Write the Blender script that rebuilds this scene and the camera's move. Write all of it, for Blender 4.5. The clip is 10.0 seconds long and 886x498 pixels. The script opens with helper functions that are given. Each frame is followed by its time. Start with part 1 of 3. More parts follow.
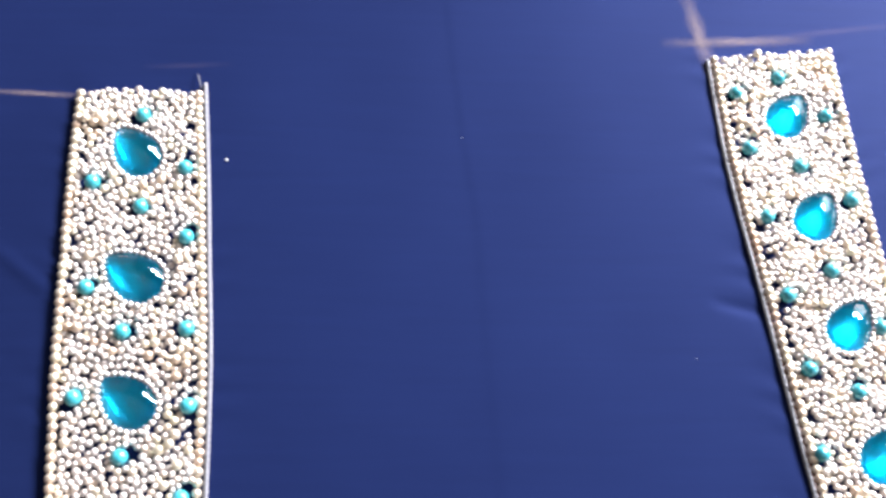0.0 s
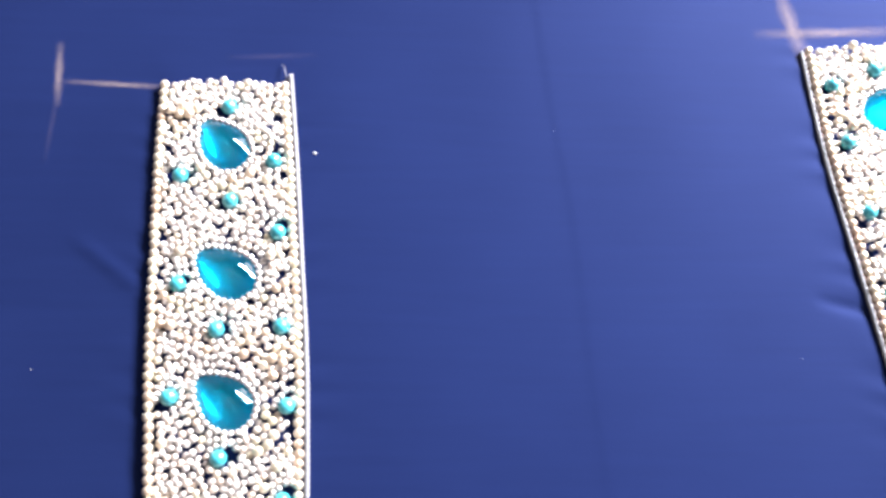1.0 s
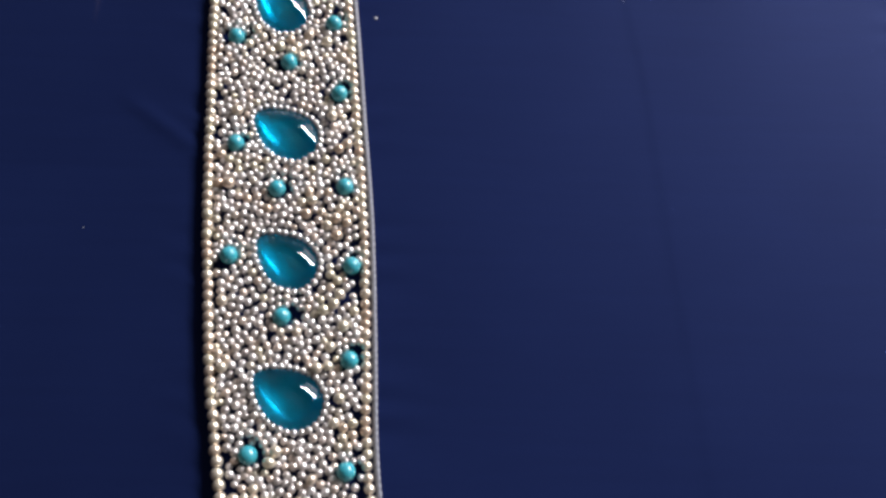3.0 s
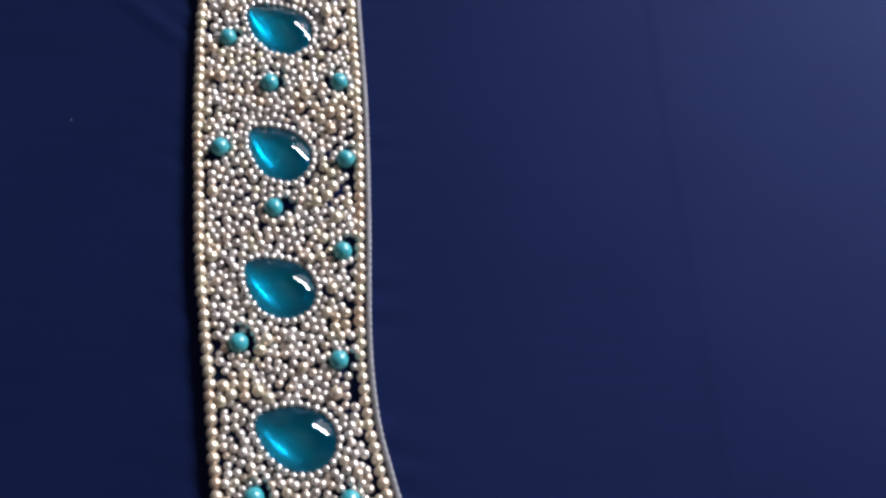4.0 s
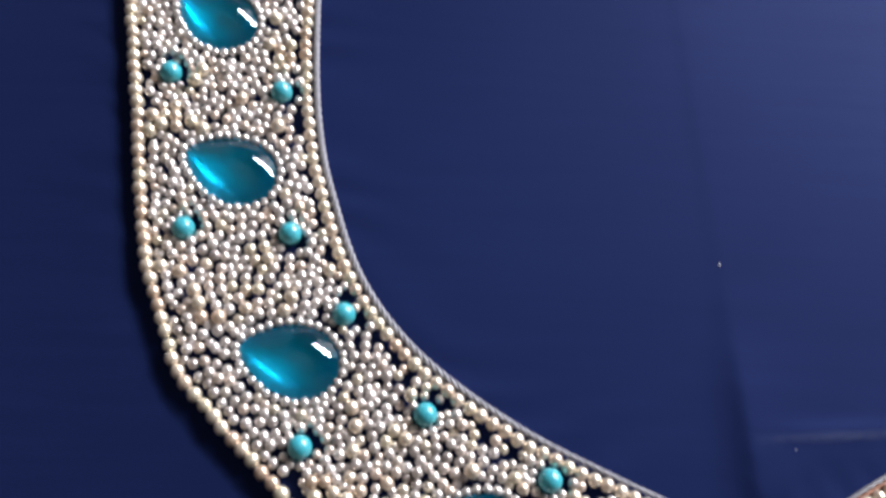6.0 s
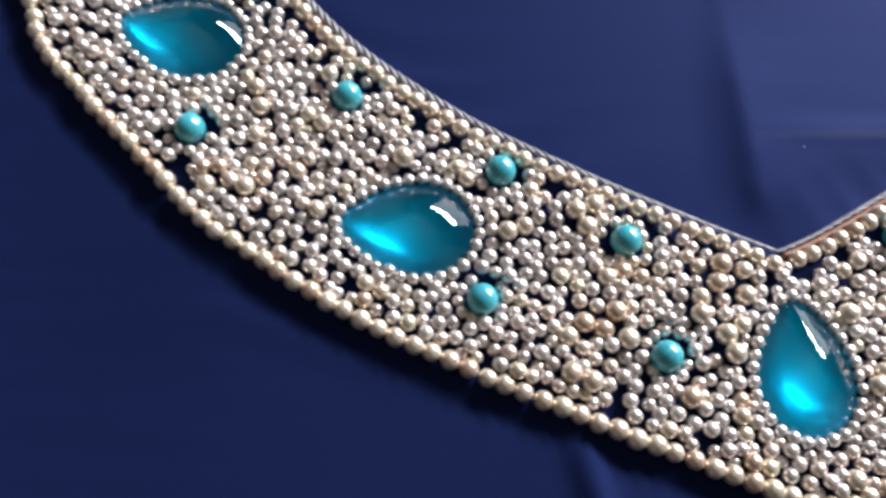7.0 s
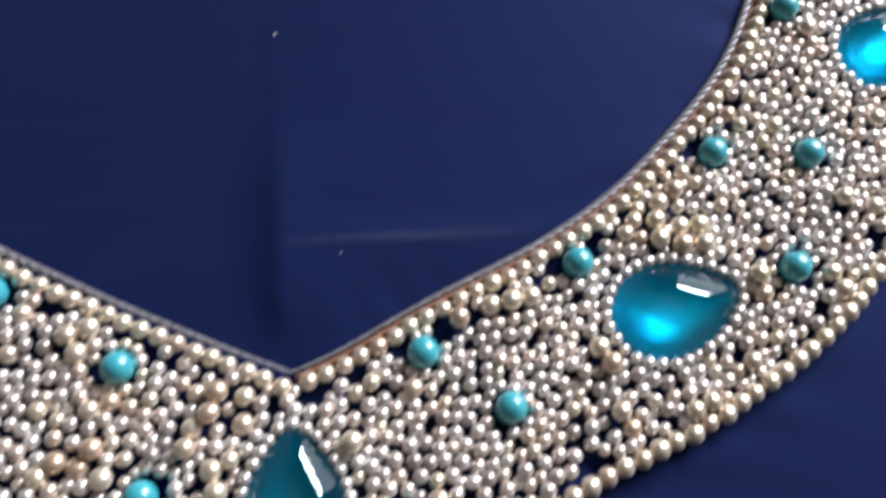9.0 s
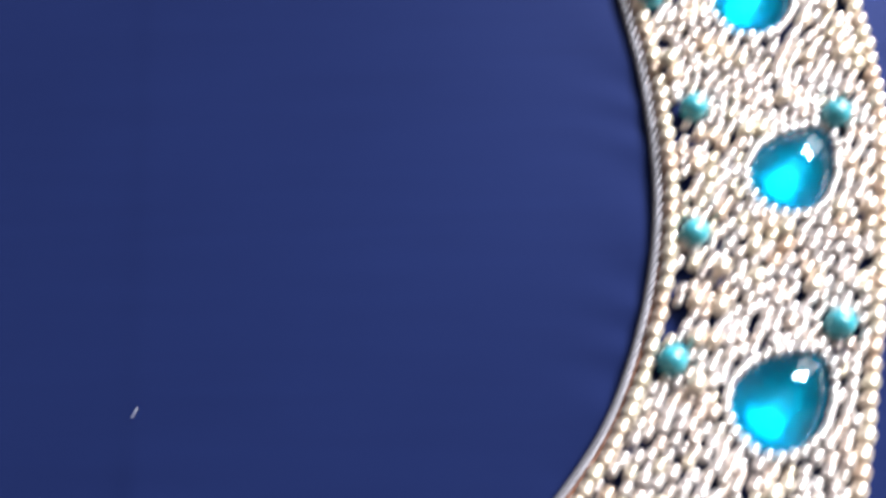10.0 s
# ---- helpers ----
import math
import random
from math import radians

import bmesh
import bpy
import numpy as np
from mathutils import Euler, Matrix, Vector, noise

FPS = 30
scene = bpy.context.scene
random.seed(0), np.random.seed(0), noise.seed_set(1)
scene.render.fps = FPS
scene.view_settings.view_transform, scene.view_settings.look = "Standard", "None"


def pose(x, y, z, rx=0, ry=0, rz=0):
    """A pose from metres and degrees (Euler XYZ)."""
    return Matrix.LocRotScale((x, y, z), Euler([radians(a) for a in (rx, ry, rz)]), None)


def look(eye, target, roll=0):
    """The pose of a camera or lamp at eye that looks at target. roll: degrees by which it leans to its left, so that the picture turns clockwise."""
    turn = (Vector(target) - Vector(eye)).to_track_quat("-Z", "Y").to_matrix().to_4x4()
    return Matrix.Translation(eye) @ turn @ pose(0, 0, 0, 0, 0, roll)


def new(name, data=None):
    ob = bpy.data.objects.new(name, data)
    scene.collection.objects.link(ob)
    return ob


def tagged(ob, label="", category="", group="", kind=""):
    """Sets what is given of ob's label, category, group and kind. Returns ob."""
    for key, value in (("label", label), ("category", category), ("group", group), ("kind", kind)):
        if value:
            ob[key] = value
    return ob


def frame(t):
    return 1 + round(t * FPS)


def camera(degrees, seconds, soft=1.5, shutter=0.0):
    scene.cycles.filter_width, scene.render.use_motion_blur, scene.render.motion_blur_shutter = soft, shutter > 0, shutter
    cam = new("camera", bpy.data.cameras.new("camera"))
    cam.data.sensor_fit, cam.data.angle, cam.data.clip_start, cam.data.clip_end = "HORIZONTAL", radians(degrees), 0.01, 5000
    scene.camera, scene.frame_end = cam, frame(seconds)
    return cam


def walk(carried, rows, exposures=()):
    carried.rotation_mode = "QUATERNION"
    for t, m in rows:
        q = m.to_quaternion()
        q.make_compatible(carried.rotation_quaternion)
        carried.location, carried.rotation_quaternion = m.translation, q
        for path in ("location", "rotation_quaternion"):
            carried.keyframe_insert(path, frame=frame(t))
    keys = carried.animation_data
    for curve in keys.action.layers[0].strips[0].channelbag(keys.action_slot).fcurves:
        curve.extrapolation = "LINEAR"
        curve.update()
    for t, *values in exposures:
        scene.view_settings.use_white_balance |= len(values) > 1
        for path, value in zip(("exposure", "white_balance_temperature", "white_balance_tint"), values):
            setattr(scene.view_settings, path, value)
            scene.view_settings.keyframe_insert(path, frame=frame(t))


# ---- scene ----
CM = 0.01  # plan numbers below are in centimetres, the world is in metres

# ------------------------------------------------------------------ camera
PATH = [
    (0.0, 2.592, -0.255, 22.426, 20.26, -3.84, -0.20),
    (0.5, 1.018, 0.091, 22.037, 19.96, -3.64, -0.14),
    (1.0, 0.000, 0.000, 21.671, 19.89, -3.67, 0.01),
    (1.5, -1.773, -0.145, 20.976, 20.43, -3.51, 0.13),
    (2.0, -1.967, -0.968, 20.510, 20.10, -2.92, 0.37),
    (2.5, -1.594, -2.283, 19.775, 19.98, -3.01, 0.13),
    (2.7, -1.671, -2.550, 19.601, 19.87, -3.53, 0.26),
    (4.0, -1.527, -5.195, 18.242, 19.33, -4.08, 0.55),
    (4.5, -1.208, -6.214, 17.117, 18.53, -3.43, 0.70),
    (5.0, -1.415, -7.424, 16.455, 18.62, -3.68, 0.90),
    (5.2, -0.951, -7.420, 16.344, 16.87, -3.19, 1.43),
    (6.3, 0.074, -10.707, 14.097, 18.42, -4.02, 0.77),
    (6.5, 0.394, -11.659, 13.217, 19.28, -4.17, 0.61),
    (7.0, 1.272, -13.779, 10.831, 18.95, -3.59, 0.86),
    (7.5, 3.216, -13.676, 10.456, 16.41, -3.02, 1.13),
    (8.0, 5.245, -13.386, 10.716, 16.60, -2.92, 0.95),
    (8.5, 6.514, -13.024, 11.025, 16.64, -3.26, 0.45),
    (9.0, 8.130, -11.703, 11.049, 17.77, -2.95, -0.43),
    (9.5, 9.079, -9.699, 11.458, 18.18, -2.56, -0.78),
    (9.8, 9.315, -8.434, 11.530, 18.47, -2.34, -1.27),
    (9.9, 10.169, -7.365, 11.966, 18.31, 0.30, -0.86),
    (10.0, 11.104, -6.771, 12.096, 20.34, 1.84, -0.97),
    (10.1, 12.03, -6.18, 12.22, 22.36, 3.37, -1.08),
]
cam = camera(56.8, 10.0, soft=3.0, shutter=0.42)
walk(cam, [(t, pose(x * CM, y * CM, z * CM, a, b, c)) for t, x, y, z, a, b, c in PATH],
     exposures=[(0.0, 1.45), (0.6, 1.9), (1.3, 1.92), (1.6, 1.15), (2.0, 0.62), (2.4, 0.2), (4.0, -0.05), (5.0, 0.18), (6.5, 0.52), (7.0, 0.5),
                (7.5, 0.4), (8.0, 0.12), (8.5, 0.15), (9.0, 0.2), (9.5, 0.74), (9.8, 0.78), (10.0, 1.14)])

# ------------------------------------------------------------------ light
world = bpy.data.worlds.new("world")
scene.world = world
world.use_nodes = True
sky = world.node_tree.nodes.new("ShaderNodeTexSky")
sky.sky_type, sky.sun_disc, sky.sun_elevation, sky.sun_rotation = "NISHITA", False, radians(35), radians(40)
world.node_tree.links.new(sky.outputs[0], world.node_tree.nodes["Background"].inputs[0])
world.node_tree.nodes["Background"].inputs[1].default_value = 0.08

AZ = math.atan2(0.68, 0.73)  # the window lies this way from the work
ROOM = Matrix.Rotation(AZ, 4, "Z")  # room axes: +x goes to the window wall
WALL_X, WIN_Z, WIN_W, WIN_H = 1.5, 0.51, 1.2, 0.9
PANE_H, STRIP_H = 0.7, 0.17  # frosted lower pane, clear strip above it
TABLE_H = 0.75



def window_lamp(name, height, z, energy, aim):
    lamp = bpy.data.lights.new(name, "AREA")
    lamp.shape, lamp.size, lamp.size_y, lamp.energy, lamp.color = "RECTANGLE", WIN_W, height, energy, (0.98, 0.975, 1.0)
    new(name, lamp).matrix_world = ROOM @ look((WALL_X + 0.02, 0, z), (0, 0, z + aim))


window_lamp("clear_strip_daylight", STRIP_H, WIN_Z + WIN_H / 2 - STRIP_H / 2 - 0.01, 61.0, -0.5)
window_lamp("frosted_pane_daylight", PANE_H, WIN_Z - WIN_H / 2 + PANE_H / 2 + 0.01, 4.5, -0.1)


# ------------------------------------------------------------------ materials
def material(name):
    m = bpy.data.materials.new(name)
    m.use_nodes = True
    return m, m.node_tree.nodes, m.node_tree.links, m.node_tree.nodes["Principled BSDF"]


def ramp(nodes, stops):
    r = nodes.new("ShaderNodeValToRGB")
    while len(r.color_ramp.elements) < len(stops):
        r.color_ramp.elements.new(0.5)
    for e, (p, c) in zip(r.color_ramp.elements, stops):
        e.position, e.color = p, (*c, 1)
    return r


def noise_node(nodes, links, scale, detail=3.0, coord="Object", rough=0.5):
    tc, n = nodes.new("ShaderNodeTexCoord"), nodes.new("ShaderNodeTexNoise")
    n.inputs["Scale"].default_value, n.inputs["Detail"].default_value, n.inputs["Roughness"].default_value = scale, detail, rough
    links.new(tc.outputs[coord], n.inputs["Vector"])
    return n


def bump(nodes, links, source, bsdf, strength, distance):
    b = nodes.new("ShaderNodeBump")
    b.inputs["Strength"].default_value, b.inputs["Distance"].default_value = strength, distance
    links.new(source, b.inputs["Height"])
    links.new(b.outputs[0], bsdf.inputs["Normal"])
    return b


def fabric_material():
    m, n, l, p = material("royal_blue_satin")
    big, fine = noise_node(n, l, 14, 4), noise_node(n, l, 900, 2)
    r = ramp(n, [(0.3, (0.0078, 0.0140, 0.061)), (0.7, (0.0094, 0.0171, 0.073))])
    tc, mp, slub = n.new("ShaderNodeTexCoord"), n.new("ShaderNodeMapping"), n.new("ShaderNodeTexNoise")
    mp.inputs["Scale"].default_value = (25, 420, 25)
    slub.inputs["Scale"].default_value, slub.inputs["Detail"].default_value = 1.0, 4.0
    mix = n.new("ShaderNodeMix")
    mix.inputs[0].default_value = 0.4
    l.new(tc.outputs["Object"], mp.inputs[0])
    l.new(mp.outputs[0], slub.inputs["Vector"])
    l.new(big.outputs[0], mix.inputs[2])
    l.new(slub.outputs[0], mix.inputs[3])
    l.new(mix.outputs[0], r.inputs[0])
    l.new(r.outputs[0], p.inputs["Base Color"])
    p.inputs["Roughness"].default_value = 0.6
    p.inputs["Specular IOR Level"].default_value = 0.06
    p.inputs["Metallic"].default_value = 0.2
    p.inputs["Specular Tint"].default_value = (0.35, 0.45, 1.0, 1)
    bump(n, l, fine.outputs[0], p, 0.2, 0.00008)
    return m


def pearl_material(name, stops, rough, per_object):
    m, n, l, p = material(name)
    r = ramp(n, stops)
    if per_object:
        src = n.new("ShaderNodeObjectInfo").outputs["Random"]
    else:
        src = n.new("ShaderNodeNewGeometry").outputs["Random Per Island"]
    l.new(src, r.inputs[0])
    l.new(r.outputs[0], p.inputs["Base Color"])
    p.inputs["Metallic"].default_value = 0.68
    p.inputs["Sheen Weight"].default_value, p.inputs["Sheen Roughness"].default_value = 0.45, 0.35
    rr = n.new("ShaderNodeMapRange")
    rr.inputs["To Min"].default_value, rr.inputs["To Max"].default_value = rough - 0.08, rough + 0.06
    speck = noise_node(n, l, 2500, 2)
    l.new(speck.outputs[0], rr.inputs["Value"])
    l.new(rr.outputs[0], p.inputs["Roughness"])
    p.inputs["Coat Weight"].default_value, p.inputs["Coat Roughness"].default_value = 0.35, 0.18
    return m


CHAMPAGNE = [(0.0, (0.66, 0.50, 0.39)), (0.3, (0.77, 0.65, 0.54)), (0.7, (0.82, 0.73, 0.61)), (1.0, (0.78, 0.71, 0.56))]
SILVER = [(0.0, (0.44, 0.39, 0.38)), (0.3, (0.82, 0.77, 0.75)), (0.5, (0.75, 0.62, 0.54)), (0.68, (0.86, 0.82, 0.82)), (0.88, (0.68, 0.63, 0.62)), (1.0, (0.76, 0.68, 0.53))]


def glass_material():
    """Clear teal glass of the stone's dome."""
    m, n, l, p = material("teal_glass")
    nz = noise_node(n, l, 90, 2)
    r = ramp(n, [(0.3, (0.07, 0.62, 0.82)), (0.7, (0.11, 0.68, 0.86))])
    l.new(nz.outputs[0], r.inputs[0])
    l.new(r.outputs[0], p.inputs["Base Color"])
    p.inputs["Transmission Weight"].default_value, p.inputs["Roughness"].default_value = 1.0, 0.03
    p.inputs["IOR"].default_value = 1.5
    return m


def foil_material():
    """Brushed blue foil glued under the glass, slightly crinkled."""
    m, n, l, p = material("blue_foil")
    nz = noise_node(n, l, 160, 3)
    r = ramp(n, [(0.3, (0.003, 0.54, 0.71)), (0.7, (0.006, 0.66, 0.82))])
    l.new(nz.outputs[0], r.inputs[0])
    l.new(r.outputs[0], p.inputs["Base Color"])
    p.inputs["Metallic"].default_value, p.inputs["Roughness"].default_value = 1.0, 0.36
    bump(n, l, nz.outputs[0], p, 0.15, 0.0001)
    return m


def bead_material():
    m, n, l, p = material("milky_turquoise_glass")
    nz = noise_node(n, l, 300, 3)
    r = ramp(n, [(0.3, (0.03, 0.31, 0.40)), (0.7, (0.07, 0.42, 0.49))])
    l.new(nz.outputs[0], r.inputs[0])
    l.new(r.outputs[0], p.inputs["Base Color"])
    p.inputs["Roughness"].default_value = 0.3
    p.inputs["Subsurface Weight"].default_value = 0.7
    p.inputs["Subsurface Radius"].default_value = (0.0006, 0.002, 0.002)
    p.inputs["Coat Weight"].default_value, p.inputs["Coat Roughness"].default_value = 0.6, 0.14
    return m


def plain_material(name, a, b, scale, rough, metal=0.0, relief=0.0):
    m, n, l, p = material(name)
    nz = noise_node(n, l, scale, 4)
    r = ramp(n, [(0.3, a), (0.7, b)])
    l.new(nz.outputs[0], r.inputs[0])
    l.new(r.outputs[0], p.inputs["Base Color"])
    p.inputs["Roughness"].default_value, p.inputs["Metallic"].default_value = rough, metal
    if relief:
        bump(n, l, nz.outputs[0], p, 0.5, relief)
    return m


def wood_material():
    m, n, l, p = material("tan_wood")
    tc, mp, nz = n.new("ShaderNodeTexCoord"), n.new("ShaderNodeMapping"), n.new("ShaderNodeTexNoise")
    mp.inputs["Scale"].default_value = (6, 60, 6)
    nz.inputs["Scale"].default_value, nz.inputs["Detail"].default_value = 3, 5
    l.new(tc.outputs["Object"], mp.inputs[0])
    l.new(mp.outputs[0], nz.inputs["Vector"])
    r = ramp(n, [(0.25, (0.17, 0.105, 0.05)), (0.6, (0.27, 0.175, 0.085)), (0.8, (0.21, 0.135, 0.065))])
    l.new(nz.outputs[0], r.inputs[0])
    l.new(r.outputs[0], p.inputs["Base Color"])
    p.inputs["Roughness"].default_value = 0.5
    bump(n, l, nz.outputs[0], p, 0.2, 0.0005)
    return m


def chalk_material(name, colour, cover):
    """Pale cover on the weave, for chalk dust and the crease line: broken, fading to the ends and sides of each stroke.
    """
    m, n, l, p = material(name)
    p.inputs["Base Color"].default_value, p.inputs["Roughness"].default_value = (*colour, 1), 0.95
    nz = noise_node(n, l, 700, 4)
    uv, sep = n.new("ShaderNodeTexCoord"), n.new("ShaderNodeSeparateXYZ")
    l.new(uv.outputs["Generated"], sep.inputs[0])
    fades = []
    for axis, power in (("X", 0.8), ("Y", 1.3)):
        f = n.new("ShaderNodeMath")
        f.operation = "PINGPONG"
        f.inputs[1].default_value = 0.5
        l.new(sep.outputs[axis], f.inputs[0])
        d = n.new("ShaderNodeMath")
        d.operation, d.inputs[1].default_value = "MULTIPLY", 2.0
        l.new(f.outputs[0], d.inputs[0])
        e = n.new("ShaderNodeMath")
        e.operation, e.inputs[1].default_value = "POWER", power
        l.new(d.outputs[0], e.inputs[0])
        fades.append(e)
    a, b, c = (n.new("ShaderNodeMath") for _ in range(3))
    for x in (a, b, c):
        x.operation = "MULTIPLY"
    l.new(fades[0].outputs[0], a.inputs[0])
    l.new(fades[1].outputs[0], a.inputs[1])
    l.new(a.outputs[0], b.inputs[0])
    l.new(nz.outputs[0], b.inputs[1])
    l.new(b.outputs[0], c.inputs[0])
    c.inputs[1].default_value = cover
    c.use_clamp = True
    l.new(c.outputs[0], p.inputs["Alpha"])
    return m


M_FABRIC = fabric_material()
M_PEARL = pearl_material("champagne_pearl", CHAMPAGNE, 0.34, True)
M_SEED_ONE = pearl_material("silver_seed_pearl", SILVER, 0.32, True)
M_SEED = pearl_material("silver_seed_pearls", SILVER, 0.32, False)
M_GOLD = pearl_material("champagne_pearls", CHAMPAGNE, 0.33, False)
M_RING = pearl_material("silver_ring_pearl", [(0.0, (0.70, 0.66, 0.64)), (1.0, (0.80, 0.78, 0.79))], 0.22, True)
M_GLASS = glass_material()
M_FOIL = foil_material()
M_BEAD = bead_material()
M_CORD = plain_material("silver_cord", (0.17, 0.17, 0.195), (0.29, 0.29, 0.325), 1500, 0.5, 0.4)
# brown of the edge pearls' shaded sides, put into a strand's colour
M_PEARL_SHADE = plain_material("brown_pearl_shade", (0.16, 0.07, 0.045), (0.28, 0.13, 0.08), 1800, 0.6, 0.2, 0.0002)
M_WOOD = wood_material()
M_WALL = plain_material("beige_wall_paint", (0.19, 0.165, 0.14), (0.24, 0.205, 0.17), 6, 0.8, 0, 0.0006)
M_CEIL = plain_material("grey_ceiling_paint", (0.17, 0.165, 0.16), (0.22, 0.21, 0.20), 5, 0.85)
M_FLOOR = plain_material("brown_floor_tile", (0.16, 0.10, 0.07), (0.24, 0.16, 0.11), 9, 0.5)
M_FRAME = plain_material("white_window_paint", (0.70, 0.70, 0.68), (0.78, 0.78, 0.76), 20, 0.4)
M_CHALK = chalk_material("pink_chalk", (0.34, 0.26, 0.265), 0.72)
M_CHALK_PALE = chalk_material("faint_pink_chalk", (0.36, 0.27, 0.33), 0.13)
M_CHALK_FAINT = chalk_material("nearly_gone_chalk", (0.36, 0.27, 0.33), 0.07)
M_CREASE = chalk_material("pale_crease", (0.12, 0.15, 0.30), 0.38)
M_LINT = plain_material("white_lint", (0.42, 0.43, 0.48), (0.55, 0.56, 0.60), 4000, 0.9)


# ------------------------------------------------------------------ helpers
def finish(name, bm, mat, smooth=True):
    me = bpy.data.meshes.new(name)
    bm.to_mesh(me)
    bm.free()
    me.materials.append(mat)
    if smooth:
        me.polygons.foreach_set("use_smooth", [True] * len(me.polygons))
    return me


def part(name, data, parent, label=""):
    ob = new(name, data)
    ob.parent = parent
    return tagged(ob, label)


def box_bm(x0, y0, z0, x1, y1, z1, bevel=0.0):
    bm = bmesh.new()
    bmesh.ops.create_cube(bm, size=1, matrix=Matrix.Translation(((x0 + x1) / 2, (y0 + y1) / 2, (z0 + z1) / 2))
                          @ Matrix.Diagonal((x1 - x0, y1 - y0, z1 - z0, 1)))
    if bevel:
        bmesh.ops.bevel(bm, geom=bm.edges[:], offset=bevel, segments=2, affect="EDGES")
    return bm


def spline(points, step):
    """A smooth line through a few plan points, in even steps."""
    p = np.array([points[0], *points, points[-1]], float)
    out = []
    for i in range(1, len(p) - 2):
        t = np.linspace(0, 1, 30, endpoint=False)[:, None]
        a, b, c, d = p[i - 1], p[i], p[i + 1], p[i + 2]
        out.append(0.5 * (2 * b + (c - a) * t + (2 * a - 5 * b + 4 * c - d) * t**2 + (3 * b - a - 3 * c + d) * t**3))
    return even(np.concatenate([*out, p[-1:]]), step)


def even(line, step):
    s = np.r_[0, np.cumsum(np.linalg.norm(np.diff(line, axis=0), axis=1))]
    n = max(2, int(round(s[-1] / step)) + 1)
    t = np.linspace(0, s[-1], n)
    return np.stack([np.interp(t, s, line[:, k]) for k in range(line.shape[1])], 1)


def shifted(line, d):
    """The line moved sideways, to its left for d > 0."""
    t = np.gradient(line, axis=0)
    t /= np.linalg.norm(t, axis=1)[:, None] + 1e-9
    return line + d * np.stack([-t[:, 1], t[:, 0]], 1)


def inside(pts, poly):
    x, y = pts[:, 0], pts[:, 1]
    hit = np.zeros(len(pts), bool)
    for (ax, ay), (bx, by) in zip(poly, np.roll(poly, -1, 0)):
        cross = (ay > y) != (by > y)
        hit ^= cross & (x < (bx - ax) * (y - ay) / (by - ay + 1e-12) + ax)
    return hit


def ball_mesh(segments, rings):
    """Unit ball as vertex and face arrays."""
    bm = bmesh.new()
    bmesh.ops.create_uvsphere(bm, u_segments=segments, v_segments=rings, radius=1)
    v = np.array([x.co[:] for x in bm.verts])
    f = [[x.index for x in face.verts] for face in bm.faces]
    bm.free()
    return v, f


BALL_V, BALL_F = ball_mesh(12, 8)
BALL_F = np.array([(f[0], f[k], f[k + 1]) for f in BALL_F for k in range(1, len(f) - 1)])


def from_arrays(name, verts, tris, mat):
    me = bpy.data.meshes.new(name)
    me.vertices.add(len(verts))
    me.vertices.foreach_set("co", (verts * CM).ravel())
    me.loops.add(3 * len(tris))
    me.loops.foreach_set("vertex_index", tris.ravel())
    me.polygons.add(len(tris))
    me.polygons.foreach_set("loop_start", np.arange(0, 3 * len(tris), 3))
    me.polygons.foreach_set("use_smooth", np.ones(len(tris), bool))
    me.update(calc_edges=True)
    me.materials.append(mat)
    return me


def balls(name, rows, mat):
    """One mesh of many little balls: rows of x, y, z, radius, flattening, in centimetres."""
    verts = []
    for i, (x, y, z, r, flat) in enumerate(rows):
        turn = np.array(Euler((i * 1.7, i * 2.3, i * 0.9)).to_matrix())
        verts.append((BALL_V * (1, 1, flat)) @ turn.T * r + (x, y, z))
    tris = (np.arange(len(rows))[:, None, None] * len(BALL_V) + BALL_F[None]).reshape(-1, 3)
    return from_arrays(name, np.concatenate(verts), tris, mat)


def tube(name, lines, radius, mat, sides=6, scale=1.0):
    """Round strands swept along lines of x, y, z in centimetres, joined in one mesh."""
    verts, faces = [], []
    radius = radius * np.reshape(scale, (-1, 1, 1))
    for line in lines:
        line = np.asarray(line, float)
        t = np.gradient(line, axis=0)
        t /= np.linalg.norm(t, axis=1)[:, None] + 1e-9
        side = np.cross(t, (0, 0, 1.0))
        side /= np.linalg.norm(side, axis=1)[:, None] + 1e-9
        up = np.cross(side, t)
        k0 = sum(len(v) for v in verts)
        ang = np.arange(sides) * 2 * np.pi / sides
        ring = line[:, None] + radius * (np.cos(ang)[None, :, None] * side[:, None] + np.sin(ang)[None, :, None] * up[:, None])
        verts.append(ring.reshape(-1, 3))
        for i in range(len(line) - 1):
            for j in range(sides):
                a, b = k0 + i * sides + j, k0 + i * sides + (j + 1) % sides
                faces.append((a, b, b + sides, a + sides))
        faces.append([k0 + j for j in range(sides)][::-1])
        faces.append([k0 + (len(line) - 1) * sides + j for j in range(sides)])
    me = bpy.data.meshes.new(name)
    me.from_pydata((np.concatenate(verts) * CM).tolist(), [], faces)
    me.materials.append(mat)
    me.polygons.foreach_set("use_smooth", [True] * len(me.polygons))
    return me


